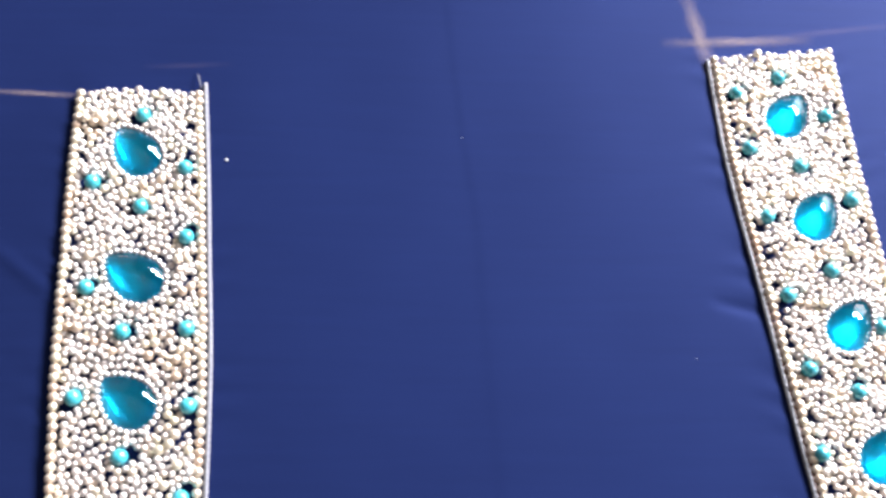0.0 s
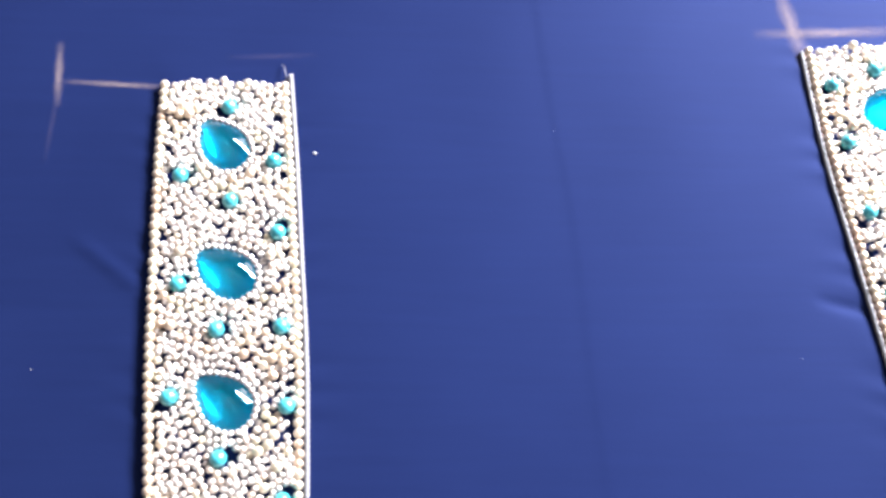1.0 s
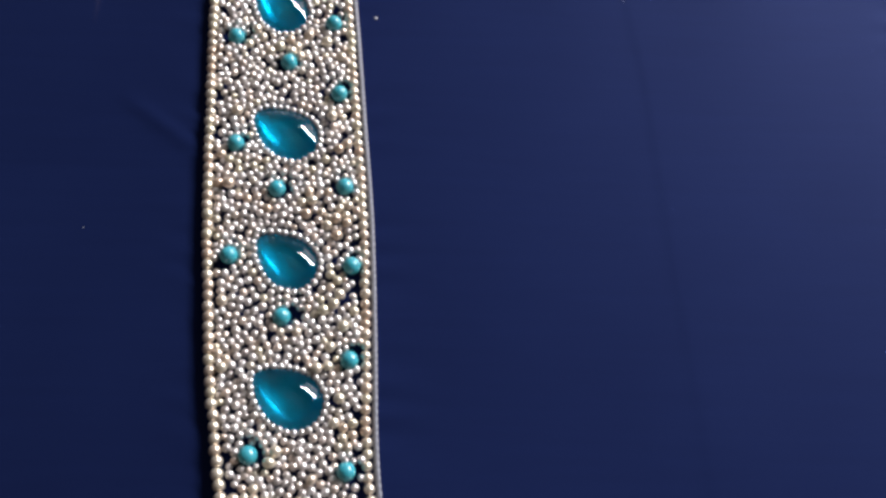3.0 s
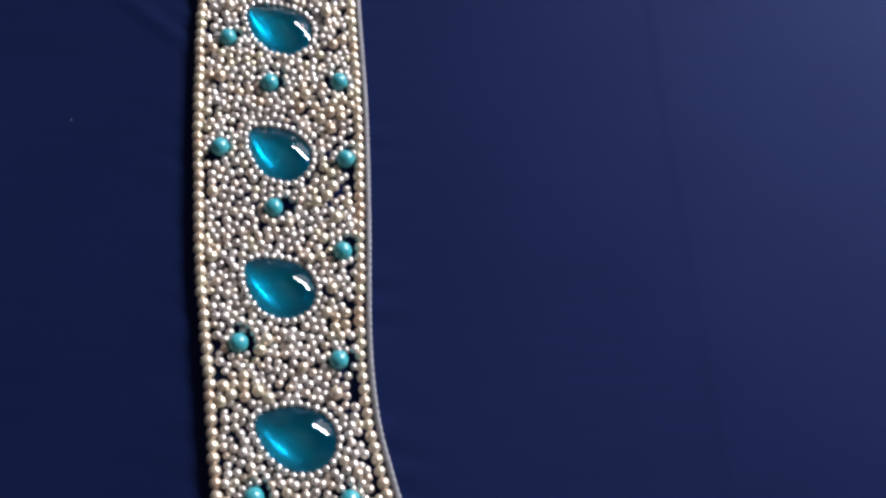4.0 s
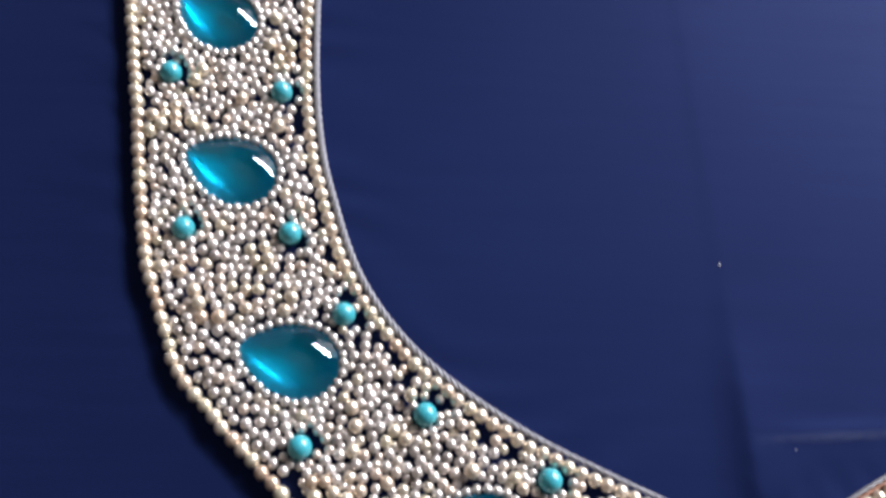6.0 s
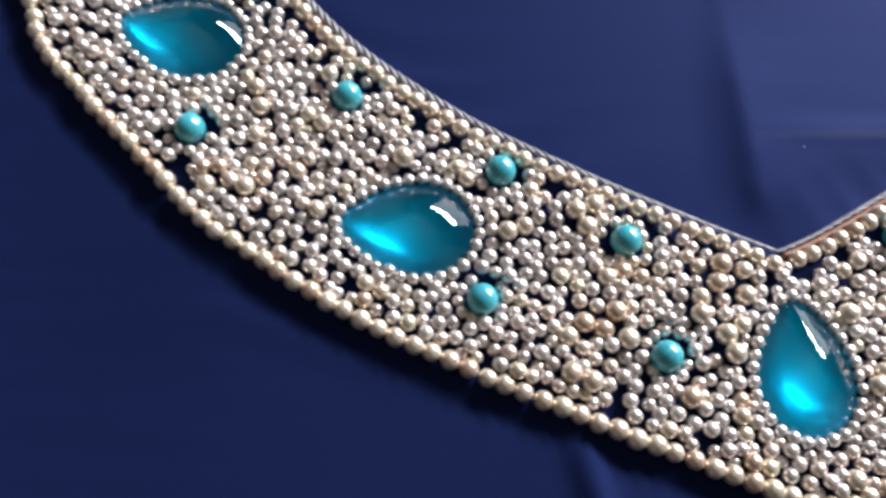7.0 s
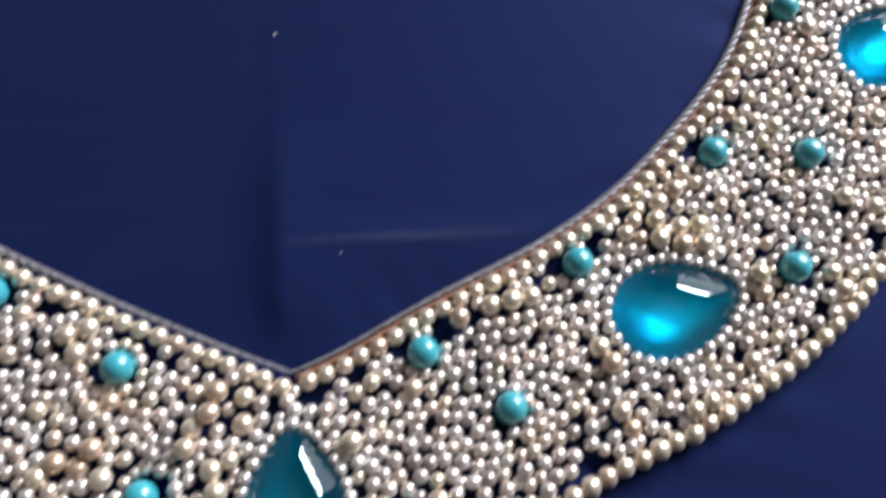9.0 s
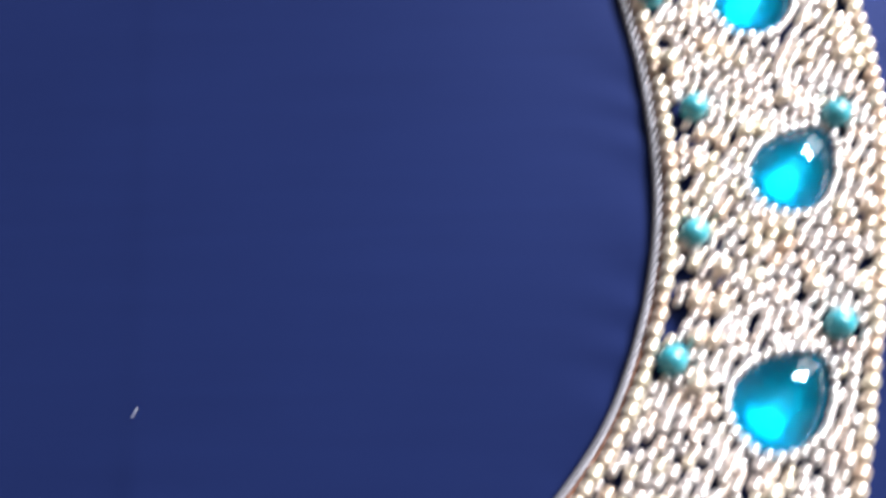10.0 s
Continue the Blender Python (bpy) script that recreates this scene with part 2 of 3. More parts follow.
# ------------------------------------------------------------------ room and table
def room():
    x0, x1, y0, y1, z0, z1, th = -2.0, WALL_X, -1.9, 1.9, -TABLE_H, 1.85, 0.12

    def wall(name, boxes, mat, label, category):
        bm = bmesh.new()
        for b in boxes:
            tmp = bpy.data.meshes.new("tmp")
            one = box_bm(*b)
            one.to_mesh(tmp)
            one.free()
            bm.from_mesh(tmp)
            bpy.data.meshes.remove(tmp)
        ob = new(name, finish(name, bm, mat, False))
        ob.matrix_world = ROOM
        return tagged(ob, label, category, kind="structure")

    hw, lo, hi = WIN_W / 2 + 0.02, WIN_Z - WIN_H / 2 - 0.02, WIN_Z + WIN_H / 2 + 0.02
    wall("wall_east", [(x1, y0, z0, x1 + th, -hw, z1), (x1, hw, z0, x1 + th, y1, z1), (x1, -hw, z0, x1 + th, hw, lo),
                       (x1, -hw, hi, x1 + th, hw, z1)], M_WALL, "plain beige wall with a wide window opening", "wall")
    wall("wall_west", [(x0 - th, y0, z0, x0, y1, z1)], M_WALL, "plain beige painted wall", "wall")
    wall("wall_north", [(x0, y1, z0, x1, y1 + th, z1)], M_WALL, "plain beige painted wall", "wall")
    wall("wall_south", [(x0, y0 - th, z0, x1, y0, z1)], M_WALL, "plain beige painted wall", "wall")
    wall("floor", [(x0 - th, y0 - th, z0 - 0.1, x1 + th, y1 + th, z0)], M_FLOOR, "dull brown floor under the work table", "floor")
    wall("ceiling", [(x0 - th, y0 - th, z1, x1 + th, y1 + th, z1 + 0.1)], M_CEIL, "plain greyish painted ceiling", "ceiling")
    win = new("window_1")
    win.matrix_world = ROOM @ pose(x1 + 0.06, 0, WIN_Z)
    tagged(win, "white-framed window with a clear strip above frosted panes", "window", kind="structure")
    w, h = WIN_W / 2, WIN_H / 2
    for name, b in (("window_frame", (-0.02, -w - 0.018, h, 0.03, w + 0.018, h + 0.018)),
                    ("window_frame", (-0.02, -w - 0.018, -h, 0.03, -w, h)),
                    ("window_frame", (-0.02, w, -h, 0.03, w + 0.018, h)),
                    ("transom", (-0.03, -w, -h + PANE_H + 0.01, 0.03, w, h - STRIP_H - 0.01)),
                    ("window_sill", (-0.05, -w - 0.018, -h - 0.018, 0.03, w + 0.018, -h))):
        part(name, finish(name, box_bm(*b, bevel=0.002), M_FRAME, False), win)


def table():
    top = new("work_table")
    top.location = (0.03, 0.02, -TABLE_H)
    tagged(top, "tan wooden work table under the blue fabric", "table")
    part("tabletop", finish("tabletop", box_bm(-0.75, -0.6, TABLE_H - 0.034, 0.75, 0.6, TABLE_H - 0.004, 0.003), M_WOOD, False), top)
    leg = finish("leg", box_bm(-0.03, -0.03, 0, 0.03, 0.03, TABLE_H - 0.034, 0.003), M_WOOD, False)
    for x in (-0.68, 0.68):
        for y in (-0.53, 0.53):
            part("leg", leg, top).location = (x, y, 0)


room()
table()

# ------------------------------------------------------------------ plan of the neckline, in centimetres
INNER_LEFT = [(-3.12, 13.3), (-2.76, 10.3), (-2.48, 7.6), (-2.18, 4.7), (-2.0, 1.8), (-1.88, -0.8), (-1.71, -2.3), (-1.42, -3.5),
              (-0.75, -5.25), (0.37, -6.65), (2.1, -7.87), (3.92, -8.75), (5.6, -9.45), (6.68, -9.86)]
INNER_RIGHT = [(6.68, -9.86), (7.3, -9.56), (8.47, -8.87), (10.0, -8.05), (11.15, -7.23), (12.1, -6.27), (12.95, -5.2), (13.5, -4.1),
               (13.95, -2.7), (14.17, -1.2), (14.15, 0.6), (13.95, 2.3), (13.68, 4.6), (13.4, 7.0), (13.08, 9.5), (12.86, 11.8), (12.74, 14.76)]
OUTER_LEFT = [(-6.92, 12.75), (-6.8, 10.1), (-6.6, 7.2), (-6.4, 4.6), (-6.15, 2.4), (-5.87, 0.2), (-5.48, -1.9), (-5.17, -3.8), (-4.87, -5.2),
              (-4.42, -6.38), (-4.08, -7.2), (-3.3, -8.05), (-2.42, -8.93), (-1.57, -9.77), (-0.62, -10.4), (0.55, -11.08), (2.2, -11.82),
              (3.85, -12.46), (5.8, -13.17), (6.7, -13.47)]
OUTER_RIGHT = [(6.7, -13.47), (7.1, -13.48), (7.6, -13.3), (8.5, -12.85), (9.5, -12.15), (10.7, -11.45), (12.2, -10.75), (13.1, -10.2),
               (13.75, -9.75), (14.4, -9.2), (15.0, -8.55), (15.6, -7.7), (16.1, -6.95), (16.6, -5.95), (17.3, -3.6), (17.85, -1.3),
               (18.05, 0.6), (17.98, 2.2), (17.7, 5.0), (17.4, 7.7), (17.25, 10.0), (17.12, 12.0), (17.0, 15.2)]
inner = np.concatenate([spline(INNER_LEFT, 0.05)[:-1], spline(INNER_RIGHT, 0.05)])
neck = len(spline(INNER_LEFT, 0.05)) - 1  # where the two sides meet
outer = np.concatenate([spline(OUTER_LEFT, 0.05)[:-1], spline(OUTER_RIGHT, 0.05)])

# teardrop stones: plan place and the way their tip points in degrees, size
DROPS = [(-5.0, 10.9, 130, 0.97), (-4.6, 7.02, 147, 1), (-4.33, 3.53, 142, 0.94), (-4.07, 0.17, 148, 0.98), (-3.47, -3.19, 158, 1), (-2.07, -6.88, 167, 1),
         (1.36, -9.8, 177, 1), (6.81, -11.59, 94, 1), (11.98, -9.03, 17, 1), (15.68, -4.75, 43, 0.92), (16.43, -1.1, 50, 0.9), (16.3, 2.2, 51, 0.92),
         (16.01, 5.89, 50, 0.95), (15.55, 9.32, 55, 0.97), (15.19, 12.78, 52, 0.97)]
DROP_L, DROP_W, DROP_H = 1.9, 1.32, 0.46
# round turquoise beads
BEADS_LEFT = [(-4.89, 12.06), (-3.48, 10.36), (-6.06, 9.82), (-4.6, 9.08), (-3.22, 8.18), (-5.79, 6.62), (-4.65, 5.38), (-2.95, 5.49),
              (-5.68, 3.57), (-2.68, 3.38), (-4.29, 2.05), (-2.63, 1.03), (-4.81, -1.19), (-2.59, -1.52), (-4.2, -4.46), (-2.2, -4.49),
              (-1.1, -6.02), (-1.74, -8.43), (0.45, -7.81), (2.69, -8.9), (2.43, -10.81), (4.45, -9.89), (4.91, -11.52)]
BEADS_RIGHT = [(8.22, -11.93), (8.44, -9.68), (9.6, -10.41), (10.6, -8.41), (13.71, -8.45), (12.71, -6.7), (14.16, -6.69), (14.13, -4.18),
               (14.68, -2.21), (16.64, -3.69), (14.94, 0.0), (17.21, -0.2), (14.48, 2.21), (15.84, 3.93), (14.52, 4.56), (16.87, 5.81),
               (14.23, 6.73), (15.67, 7.52), (13.96, 9.22), (16.71, 9.84), (15.26, 10.93), (13.71, 11.52), (16.37, 12.75), (13.54, 13.49),
               (15.01, 14.1)]
BEAD_R = 0.22


# ------------------------------------------------------------------ fabric
def fold_x(y):
    return np.interp(y, [-30, -9.2, -4.75, 4.5, 9.0, 12.0, 16.0, 30], [7.6, 6.5, 6.17, 5.45, 5.2, 4.8, 4.4, 3.0])


def streak(x, y, ax, ay, bx, by, width, height):
    """A short soft wrinkle from a to b."""
    dx, dy = bx - ax, by - ay
    n = math.hypot(dx, dy)
    along, across = ((x - ax) * dx + (y - ay) * dy) / n, ((y - ay) * dx - (x - ax) * dy) / n
    inner_part = np.clip(along / n, 0, 1)
    return height * np.sin(np.pi * inner_part) * np.exp(-((across / width) ** 2))


def cloth_z(x, y):
    """Height of the cloth: the centre fold, short wrinkles, a few soft swells and puckers along the sewn edges."""
    d = x - fold_x(y)
    gaps = []
    for line in (inner, outer):
        gap = np.full(np.shape(x), 9.0)
        for px, py in line[::12]:
            gap = np.minimum(gap, np.hypot(x - px, y - py))
        gaps.append(gap)
    depth = np.interp(y, [-40, -15, -13.9, -13.4, -9.9, -9.2, -8.3, -7.2, -6.2, -5.0, 0, 30], [0.0, 0.05, 0.1, 0.01, 0.01, 0.1, 0.13, 0.09, 0.03, 0.008, 0.007, 0.009])
    run = np.interp(y, [-9, -7, -5, 0], [0.9, 0.8, 0.4, 0.3])
    z = depth * np.where(d < 0, np.clip(1 + d / run, 0, 1) ** 2.4, np.exp(-d / 1.6)) * np.clip(gaps[0] / 0.8, 0, 1)
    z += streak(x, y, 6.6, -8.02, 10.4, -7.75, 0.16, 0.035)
    z += streak(x, y, 11.9, 6.6, 13.9, 6.15, 0.16, -0.045)
    z += streak(x, y, -9.0, 8.1, -6.6, 6.4, 0.2, 0.035)
    z += streak(x, y, 3.6, -12.2, 4.3, -14.6, 0.2, 0.12)
    z += 0.012 * np.sin(0.43 * x + 0.9 * np.sin(0.31 * y)) * np.sin(0.37 * y + 1.1) + 0.006 * np.sin(1.3 * x - 0.7 * y + 2 * np.sin(0.5 * y))
    # outside the border, on its far side from the window, the cloth falls away a little
    loose = ~inside(np.stack([np.ravel(x), np.ravel(y)], 1), outer[::12]).reshape(np.shape(x))
    fall = (1 - np.exp(-(np.hypot(gaps[1], 0.5) - 0.5) / 3.5)) * np.clip((9 - x) / 8, 0, 1) * np.clip((12 - y) / 6, 0, 1)
    z -= 0.34 * loose * fall
    for gap in gaps:
        z += 0.018 * np.exp(-gap / 0.5) * np.sin(5.3 * y + 2.0 * np.sin(1.7 * y) + 3.0 * np.sin(0.9 * x))
    return z


def fabric():
    # sheet axes: u runs along the cut edge that shows, n into the cloth
    u0, n0 = np.array([0.545, 0.838]), np.array([0.838, -0.545])
    corner = np.array([-13.2, 14.83])
    us, ns = np.arange(-50, 28, 0.12), np.r_[0, np.arange(0.06, 52, 0.12)]
    uu, nn = np.meshgrid(us, ns, indexing="ij")
    x, y = corner[0] + uu * u0[0] + nn * n0[0], corner[1] + uu * u0[1] + nn * n0[1]
    z = cloth_z(x, y)
    verts = np.stack([x, y, z], -1).reshape(-1, 3) * CM
    k = np.arange(len(us) * len(ns)).reshape(len(us), len(ns))
    faces = np.stack([k[:-1, :-1], k[1:, :-1], k[1:, 1:], k[:-1, 1:]], -1).reshape(-1, 4)
    me = bpy.data.meshes.new("fabric")
    me.from_pydata(verts.tolist(), [], faces[:, ::-1].tolist())
    me.materials.append(M_FABRIC)
    me.polygons.foreach_set("use_smooth", [True] * len(me.polygons))
    ob = new("fabric", me)
    thick = ob.modifiers.new("thickness", "SOLIDIFY")
    thick.thickness, thick.offset = 0.0006, -1
    return tagged(ob, "royal blue satin fabric lying flat with a centre fold crease", "fabric", kind="structure")


fabric()


# ------------------------------------------------------------------ stones and beads
def drop_outline(n):
    """The teardrop in its own plane, tip to +x."""
    th = np.linspace(0, 2 * np.pi, n, endpoint=False)
    x = np.cos(th)
    y = np.sin(th) * np.sin(np.abs(((th + np.pi) % (2 * np.pi)) - np.pi) / 2) ** 0.6
    y /= np.abs(y).max()
    # the tip is rounded off a little
    x = np.where(x > 0.9, 0.9 + (x - 0.9) * 0.5, x)
    return np.stack([x * DROP_L / 2, y * DROP_W / 2], 1)


def stone_mesh():
    """Domed glass over a shallow foil cup, one closed body."""
    n, rim, cup = 64, 0.12, 0.075
    qs = (0.985, 0.95, 0.9, 0.84, 0.77, 0.68, 0.58, 0.47, 0.35, 0.23, 0.11)
    base = drop_outline(n)
    shift = np.array([-0.08, 0.0])
    bm = bmesh.new()

    def ring(q, z):
        return [bm.verts.new(((p[0] * q + shift[0] * (1 - q)) * CM, p[1] * q * CM, z * CM)) for p in base]

    def skin(levels, peak, turn, index):
        rings = [ring(q, z) for q, z in levels]
        faces = []
        for a, b in zip(rings, rings[1:]):
            faces += [bm.faces.new((a[i], a[(i + 1) % n], b[(i + 1) % n], b[i])[::turn]) for i in range(n)]
        top = bm.verts.new((shift[0] * CM, 0, peak * CM))
        faces += [bm.faces.new((rings[-1][i], rings[-1][(i + 1) % n], top)[::turn]) for i in range(n)]
        for f in faces:
            f.material_index = index

    skin([(1.0, rim - 0.02), (1.0, rim)] + [(q, rim + (DROP_H - rim) * (1 - q**1.9)) for q in qs], DROP_H, 1, 0)
    skin([(1.0, rim - 0.02)] + [(q, rim - 0.02 - cup * (1 - q**2)) for q in qs], rim - 0.02 - cup, -1, 1)
    me = finish("teardrop_stone", bm, M_GLASS)
    me.materials.append(M_FOIL)
    return me


def ring_line(size):
    """Closed line of the seed beads that hug a stone."""
    p = drop_outline(160) * size
    p = shifted(np.r_[p[-1:], p, p[:1]], -0.075)[1:-1]
    return np.r_[p, p[:1]]


def stones():
    dome = stone_mesh()
    bm = bmesh.new()
    bmesh.ops.create_uvsphere(bm, u_segments=12, v_segments=8, radius=CM)
    seed = finish("seed_bead", bm, M_RING)
    rng = random.Random(4)
    for x, y, a, size in DROPS:
        thing = new("teardrop_stone")
        thing.matrix_world = pose(x * CM, y * CM, 0.0004, 0, 0, a)
        tagged(thing, "glossy teal foil-backed teardrop stone ringed by silver seed beads", "gemstone", "teardrop stones along the neckline")
        part("dome", dome, thing, "glossy teal glass dome").scale = (size, size, size)
        for p in even(ring_line(size), 0.18)[:-1]:
            r = rng.uniform(0.086, 0.098)
            bead = part("seed_bead", seed, thing)
            bead.location = ((p[0] + rng.uniform(-0.012, 0.012)) * CM, (p[1] + rng.uniform(-0.012, 0.012)) * CM, (0.1 + rng.uniform(0, 0.06)) * CM)
            bead.scale = (r, r, r * 0.93)


def round_beads():
    bm = bmesh.new()
    bmesh.ops.create_uvsphere(bm, u_segments=24, v_segments=16, radius=BEAD_R * CM)
    me = finish("round_bead", bm, M_BEAD)
    for x, y in BEADS_LEFT + BEADS_RIGHT:
        ob = new("round_bead", me)
        ob.location = (x * CM, y * CM, 0.92 * BEAD_R * CM)
        tagged(ob, "milky turquoise round glass bead sewn among silver pearls", "bead", "turquoise beads along the neckline")


stones()
round_beads()


# ------------------------------------------------------------------ pearl embroidery
class Packing:
    """Places taken so far, in a grid, so that no two beads share one."""

    def __init__(self):
        self.cells, self.size = {}, 0.5

    def free(self, x, y, r, tight):
        i, j = int(x // self.size), int(y // self.size)
        for a in (i - 1, i, i + 1):
            for b in (j - 1, j, j + 1):
                for px, py, pr in self.cells.get((a, b), ()):
                    if (px - x) ** 2 + (py - y) ** 2 < (tight * (pr + r)) ** 2:
                        return False
        return True

    def add(self, x, y, r):
        self.cells.setdefault((int(x // self.size), int(y // self.size)), []).append((x, y, r))


def embroidery():
    rng = random.Random(11)
    work = new("beaded_neckline")
    tagged(work, "neckline border of champagne and silver pearls sewn on blue fabric", "embroidery")
    pack = Packing()

    # border rows, pearl by pearl
    bm = bmesh.new()
    bmesh.ops.create_uvsphere(bm, u_segments=16, v_segments=10, radius=CM)
    unit = finish("pearl", bm, M_PEARL)

    def row(name, line, r, step):
        for p in even(line, step):
            q = r * rng.uniform(0.94, 1.06)
            ob = part(name, unit, work)
            x, y = p[0] + rng.uniform(-0.015, 0.015), p[1] + rng.uniform(-0.015, 0.015)
            ob.location, ob.scale = (x * CM, y * CM, 0.95 * q * CM), (q, q, q * 0.96)
            ob.rotation_euler = (rng.uniform(-0.4, 0.4), rng.uniform(-0.4, 0.4), rng.uniform(0, 6))
            pack.add(x, y, q)

    row("border_pearl", shifted(outer, 0.085), 0.14, 0.262)
    row("edge_pearl", shifted(inner[8:neck + 1], -0.275), 0.13, 0.255)
    row("edge_pearl", shifted(inner[neck:], -0.285)[3:], 0.13, 0.255)

    # stones and beads keep their places
    for x, y, a, size in DROPS:
        c, s = math.cos(radians(a)), math.sin(radians(a))
        for px, py in even(ring_line(size), 0.18)[:-1]:
            pack.add(x + c * px - s * py, y + s * px + c * py, 0.088)
    for x, y in BEADS_LEFT + BEADS_RIGHT:
        pack.add(x, y, BEAD_R)
        # a bare patch of cloth stays open on one side of most of them
        a = rng.uniform(0, 6.3)
        pack.add(x + 0.2 * math.cos(a), y + 0.2 * math.sin(a), rng.uniform(0.12, 0.2))

    # bare slits of cloth along the two border rows
    for line, off, chance in ((inner, -0.5, 0.42), (outer, 0.33, 0.1)):
        for x, y in even(shifted(line, off), 0.3):
            if rng.random() < chance:
                pack.add(x + rng.uniform(-0.06, 0.06), y + rng.uniform(-0.06, 0.06), rng.uniform(0.06, 0.13))

    # seed beads packed outwards from the ones already there, then small ones in what is left
    area = np.concatenate([even(shifted(outer, 0.2), 0.2), even(shifted(inner, -0.39), 0.2)[::-1]])
    lo, hi, cell = area.min(0) - 0.2, area.max(0) + 0.2, 0.06
    gx, gy = np.meshgrid(np.arange(lo[0], hi[0], cell), np.arange(lo[1], hi[1], cell), indexing="ij")
    mask = inside(np.stack([gx.ravel(), gy.ravel()], 1), area).reshape(gx.shape)
    for x, y, a, size in DROPS:
        turn = np.array(Matrix.Rotation(radians(a), 2))
        mask &= ~inside(np.stack([gx.ravel(), gy.ravel()], 1), drop_outline(60) * (1.1 * size) @ turn.T + (x, y)).reshape(gx.shape)
    mask &= (gx > 0) | (gy < 12.92 + 0.05 * np.sin(3.1 * gx))  # the uneven top end of the left side
    seeds = []

    def put(x, y, r, tight):
        i, j = int((x - lo[0]) / cell), int((y - lo[1]) / cell)
        if not (0 <= i < mask.shape[0] and 0 <= j < mask.shape[1] and mask[i, j]) or not pack.free(x, y, r, tight):
            return False
        pack.add(x, y, r)
        seeds.append((x, y, r * rng.uniform(0.9, 1.75), r, rng.uniform(0.85, 1.0)))
        return True

    # small beads part of the way round each turquoise one
    for x, y in BEADS_LEFT + BEADS_RIGHT:
        start = rng.uniform(0, 6.3)
        for k in range(rng.choice((5, 6, 7, 8))):
            a = start + k * 0.56
            put(x + 0.32 * math.cos(a), y + 0.32 * math.sin(a), 0.09, 0.9)
    spots = np.argwhere(mask)
    starts = [spots[rng.randrange(len(spots))] * cell + lo for _ in range(900)]
    front = []
    for x, y in starts:
        if put(x, y, 0.11, 1.0):
            front.append(seeds[-1])
    sizes = (0.152, 0.14, 0.125, 0.112, 0.108, 0.104, 0.1, 0.1, 0.096, 0.094)
    while front:
        k = rng.randrange(len(front))
        x, y, _, r, _ = front[k]
        grew = False
        # one run keeps its size for a few beads
        nr = r if rng.random() < 0.55 else rng.choice(sizes)
        first = rng.uniform(0, 6.3)
        for m in range(14):
            a, far = first + m * 0.45, 0.93 * (r + nr)
            if put(x + far * math.cos(a), y + far * math.sin(a), nr, 0.87):
                front.append(seeds[-1])
                grew = True
                break
        if not grew:
            front[k] = front[-1]
            front.pop()
    for _ in range(60000):
        x, y = spots[rng.randrange(len(spots))] * cell + lo
        put(x + rng.uniform(0, cell), y + rng.uniform(0, cell), rng.choice((0.105, 0.098, 0.09)), 0.73)

    # the nearest ones, round the point of the neckline, are single parts
    near = sorted(range(len(seeds)), key=lambda k: math.hypot(seeds[k][0] - 6.0, seeds[k][1] + 11.5))[:300]
    chosen = set(near)
    bm = bmesh.new()
    bmesh.ops.create_uvsphere(bm, u_segments=14, v_segments=9, radius=CM)
    seed = finish("seed_pearl", bm, M_SEED_ONE)
    gold = seed.copy()
    gold.materials[0] = M_PEARL
    for k in near:
        x, y, z, r, flat = seeds[k]
        ob = part("seed_pearl", gold if r > 0.118 else seed, work)
        ob.location, ob.scale = (x * CM, y * CM, z * CM), (r, r, r * flat)
        ob.rotation_euler = (rng.uniform(-0.8, 0.8), rng.uniform(-0.8, 0.8), rng.uniform(0, 6))
    rest = [q for k, q in enumerate(seeds) if k not in chosen]
    for name, rows, mat, label in (("champagne_filling", [q for q in rest if q[3] > 0.118], M_GOLD, "packed larger champagne pearls"),
                                   ("silver_filling", [q for q in rest if q[3] <= 0.118], M_SEED, "tightly packed silver seed pearls")):
        tagged(part(name, balls(name, rows, mat), work, label), kind="stuff")

    # twisted silver cord along the neck edge, and a brown strand for shade on its pearls
    line = even(shifted(inner, -0.07), 0.025)
    s = np.arange(len(line)) * 0.025
    t = np.gradient(line, axis=0)
    t /= np.linalg.norm(t, axis=1)[:, None]
    side = np.stack([-t[:, 1], t[:, 0]], 1)
    strands = []
    wide = np.clip(0.4 + 0.09 * np.hypot(line[:, 0] - 6.68, line[:, 1] + 9.86), 0, 1)  # the cord thins out towards the point
    for ph in (0, 2.094, 4.189):
        a = s * 2 * np.pi / 0.5 + ph
        strands.append(np.c_[line + side * (0.036 * wide * np.cos(a))[:, None], 0.075 + 0.03 * wide * np.sin(a)])
    for strand in strands:
        part("cord_strand", tube("cord_strand", [strand], 0.036, M_CORD, 6, wide), work, "silver strand of the twisted edging cord")
    # added strand: stands for shade on the right edge pearls' inner sides
    low = even(shifted(inner[neck:], -0.16), 0.06)
    part("shade_thread", tube("shade_thread", [np.c_[low, np.full(len(low), 0.06)]], 0.05, M_PEARL_SHADE, 6), work, "copper brown strand for the shaded sides of the edge pearls")
    tail = np.array([(-3.3, 13.1, 0.12), (-3.36, 13.35, 0.18), (-3.4, 13.5, 0.14), (-3.48, 13.62, 0.06)])
    part("thread_end", tube("thread_end", [tail], 0.014, M_CORD, 5), work, "loose pale thread end")


embroidery()


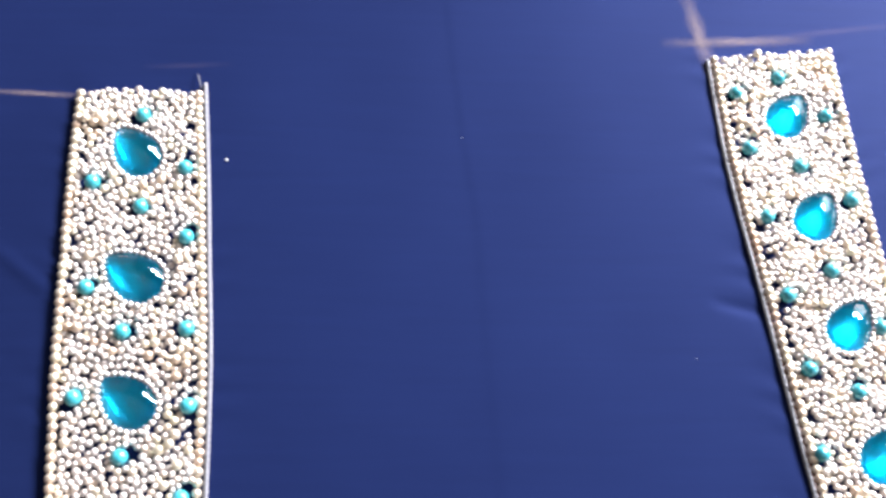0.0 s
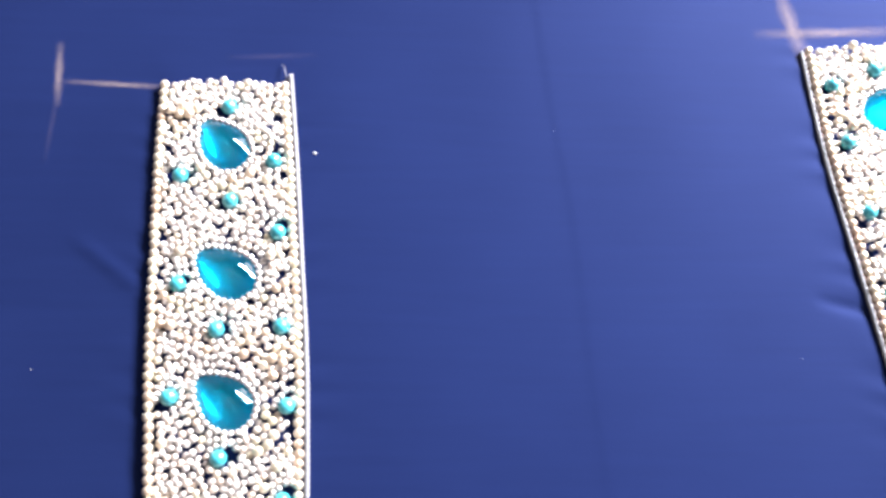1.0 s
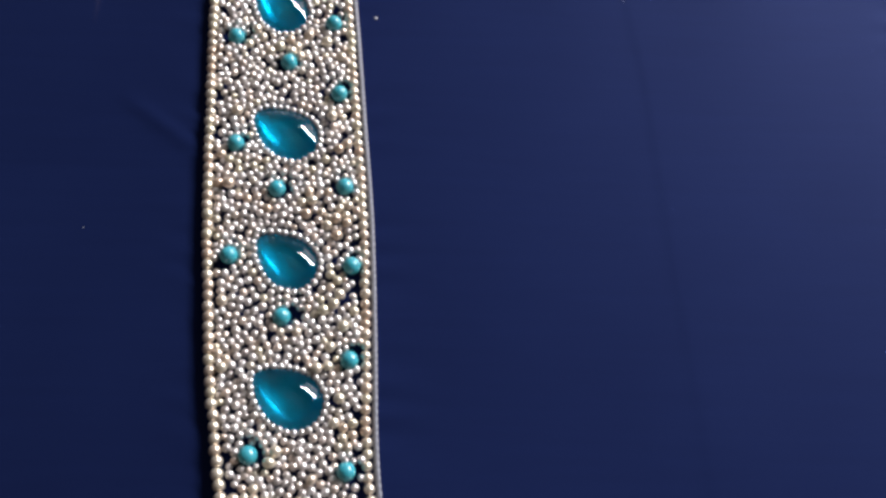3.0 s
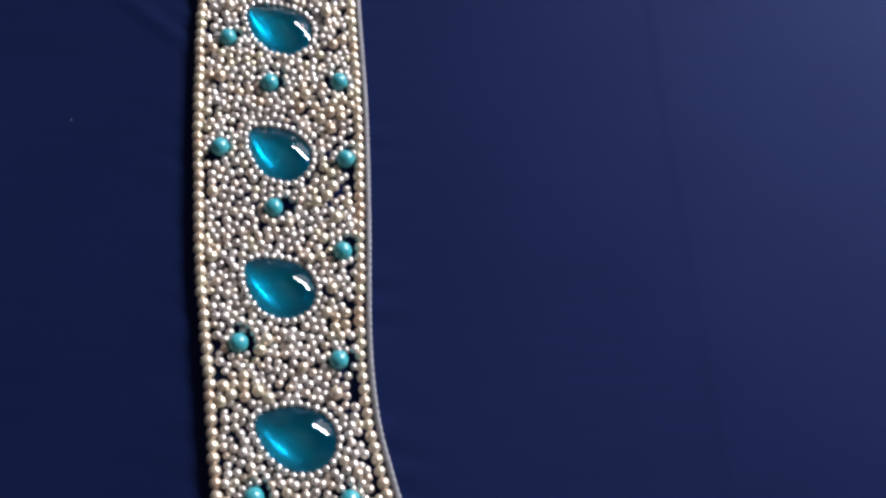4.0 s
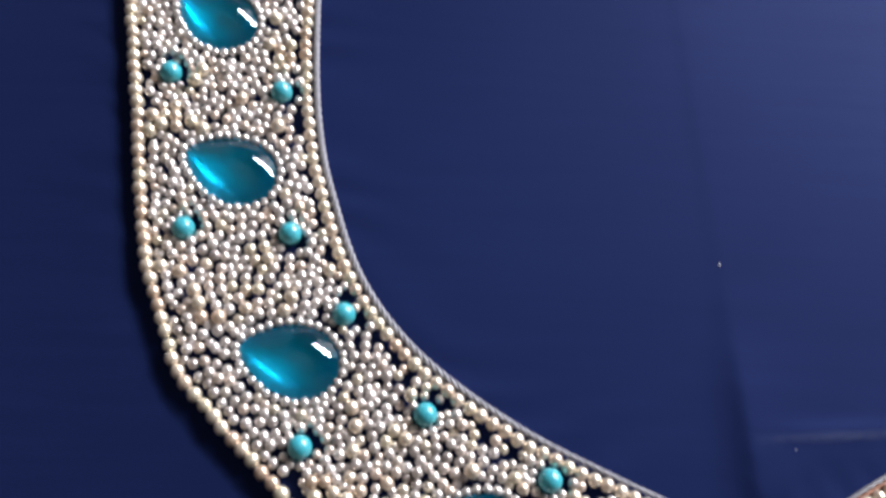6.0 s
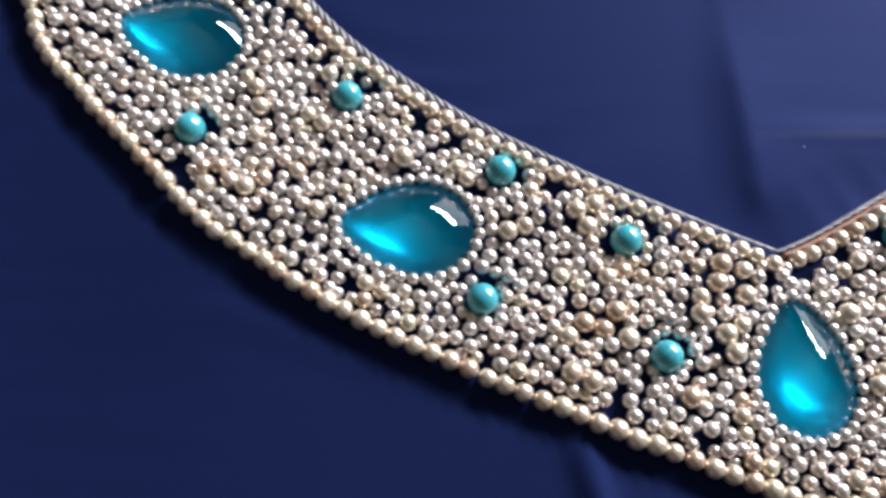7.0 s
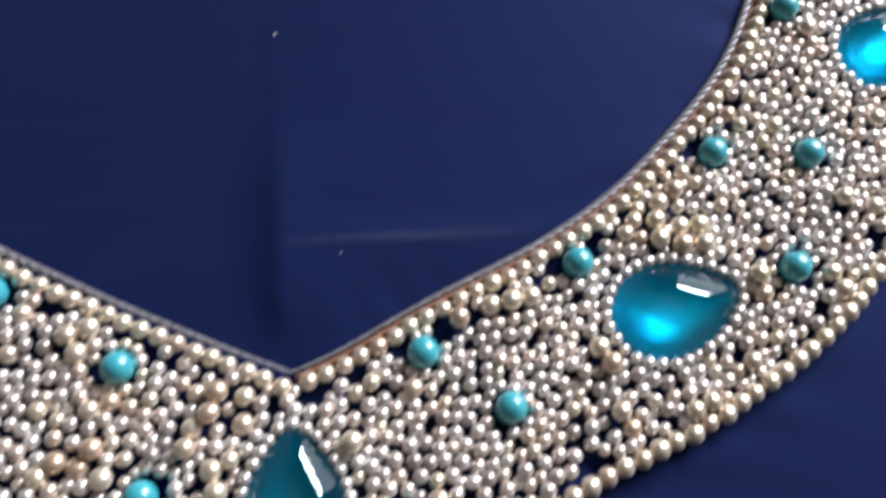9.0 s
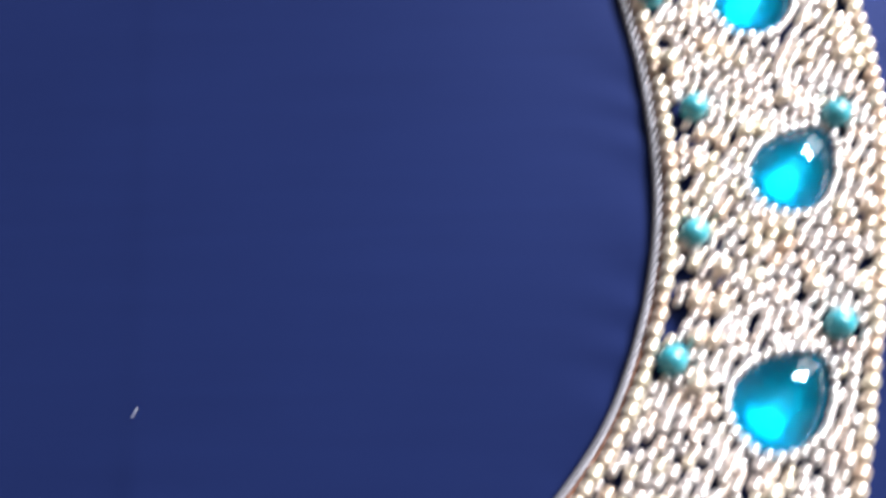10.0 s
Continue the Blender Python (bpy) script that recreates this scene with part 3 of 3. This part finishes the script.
# ------------------------------------------------------------------ chalk and lint
def chalk(name, ax, ay, bx, by, width, mat, label):
    n, turn = math.hypot(bx - ax, by - ay), math.atan2(by - ay, bx - ax)
    mx, my = (ax + bx) / 2, (ay + by) / 2
    base = float(cloth_z(np.array(mx), np.array(my)))
    bm = bmesh.new()
    cols, rows = 40, []
    for i in range(cols + 1):
        u = (i / cols - 0.5) * n
        rows.append([])
        for j in range(5):
            v = (j / 4 - 0.5) * width * (0.8 + 0.2 * math.sin(i * 0.5))
            x, y = mx + u * math.cos(turn) - v * math.sin(turn), my + u * math.sin(turn) + v * math.cos(turn)
            z = float(cloth_z(np.array(x), np.array(y))) - base + 0.012
            rows[-1].append(bm.verts.new((u * CM, v * CM, z * CM)))
    for a, b in zip(rows, rows[1:]):
        for j in range(4):
            bm.faces.new((a[j], b[j], b[j + 1], a[j + 1]))
    ob = new(name, finish(name, bm, mat))
    ob.matrix_world = pose(mx * CM, my * CM, base * CM, 0, 0, math.degrees(turn))
    return tagged(ob, label, "chalk mark", "tailor's chalk marks on the fabric")


chalk("chalk_mark", -9.9, 12.85, -6.5, 12.75, 0.28, M_CHALK, "thin faded pink chalk line beside the pearl border")
chalk("chalk_mark", -10.1, 14.25, -9.85, 11.95, 0.36, M_CHALK, "short upright smudged pink chalk stroke on blue fabric")
chalk("chalk_mark", 12.35, 17.6, 12.95, 14.1, 0.8, M_CHALK, "broad pale pink chalk stroke above the border corner")
chalk("chalk_mark", 11.3, 15.4, 16.6, 15.75, 0.55, M_CHALK, "pale pink chalk line along the border's top end")
chalk("chalk_mark", 14.0, 15.6, 20.5, 16.6, 0.4, M_CHALK_PALE, "faint pink chalk line fading across the fabric")
chalk("chalk_mark", -5.2, 13.85, -2.4, 14.05, 0.3, M_CHALK_FAINT, "faint pink chalk trace above the pearl border")

chalk("chalk_mark", -9.9, 12.6, -9.95, 10.2, 0.26, M_CHALK_FAINT, "faint smudged tail below the upright chalk stroke")

# a paler blue strip laid along the low crease ridge
tagged(chalk("crease_mark", 6.42, -8.1, 10.2, -7.86, 0.3, M_CREASE, "pale crease line across the blue fabric"), category="crease", group="worn crease lines on the fabric", kind="structure")


def lint():
    rng = random.Random(8)
    for x, y, s in ((-2.34, 10.72, 0.042), (6.17, -4.74, 0.023), (7.29, -8.25, 0.011), (-9.39, 4.32, 0.013), (11.35, 4.86, 0.013),
                    (4.72, 11.71, 0.013)):
        bm = bmesh.new()
        bmesh.ops.create_icosphere(bm, subdivisions=2, radius=s * CM)
        for v in bm.verts:
            v.co *= rng.uniform(0.6, 1.2)
            v.co.z *= 0.5
            v.co.x *= 1.3
        ob = new("lint_speck", finish("lint_speck", bm, M_LINT))
        ob.location = (x * CM, y * CM, (float(cloth_z(np.array(x), np.array(y))) + 0.3 * s) * CM)
        ob.rotation_euler = (0, 0, rng.uniform(0, 3))
        tagged(ob, "tiny white lint speck on the blue fabric", "lint", "lint specks on the fabric")


lint()
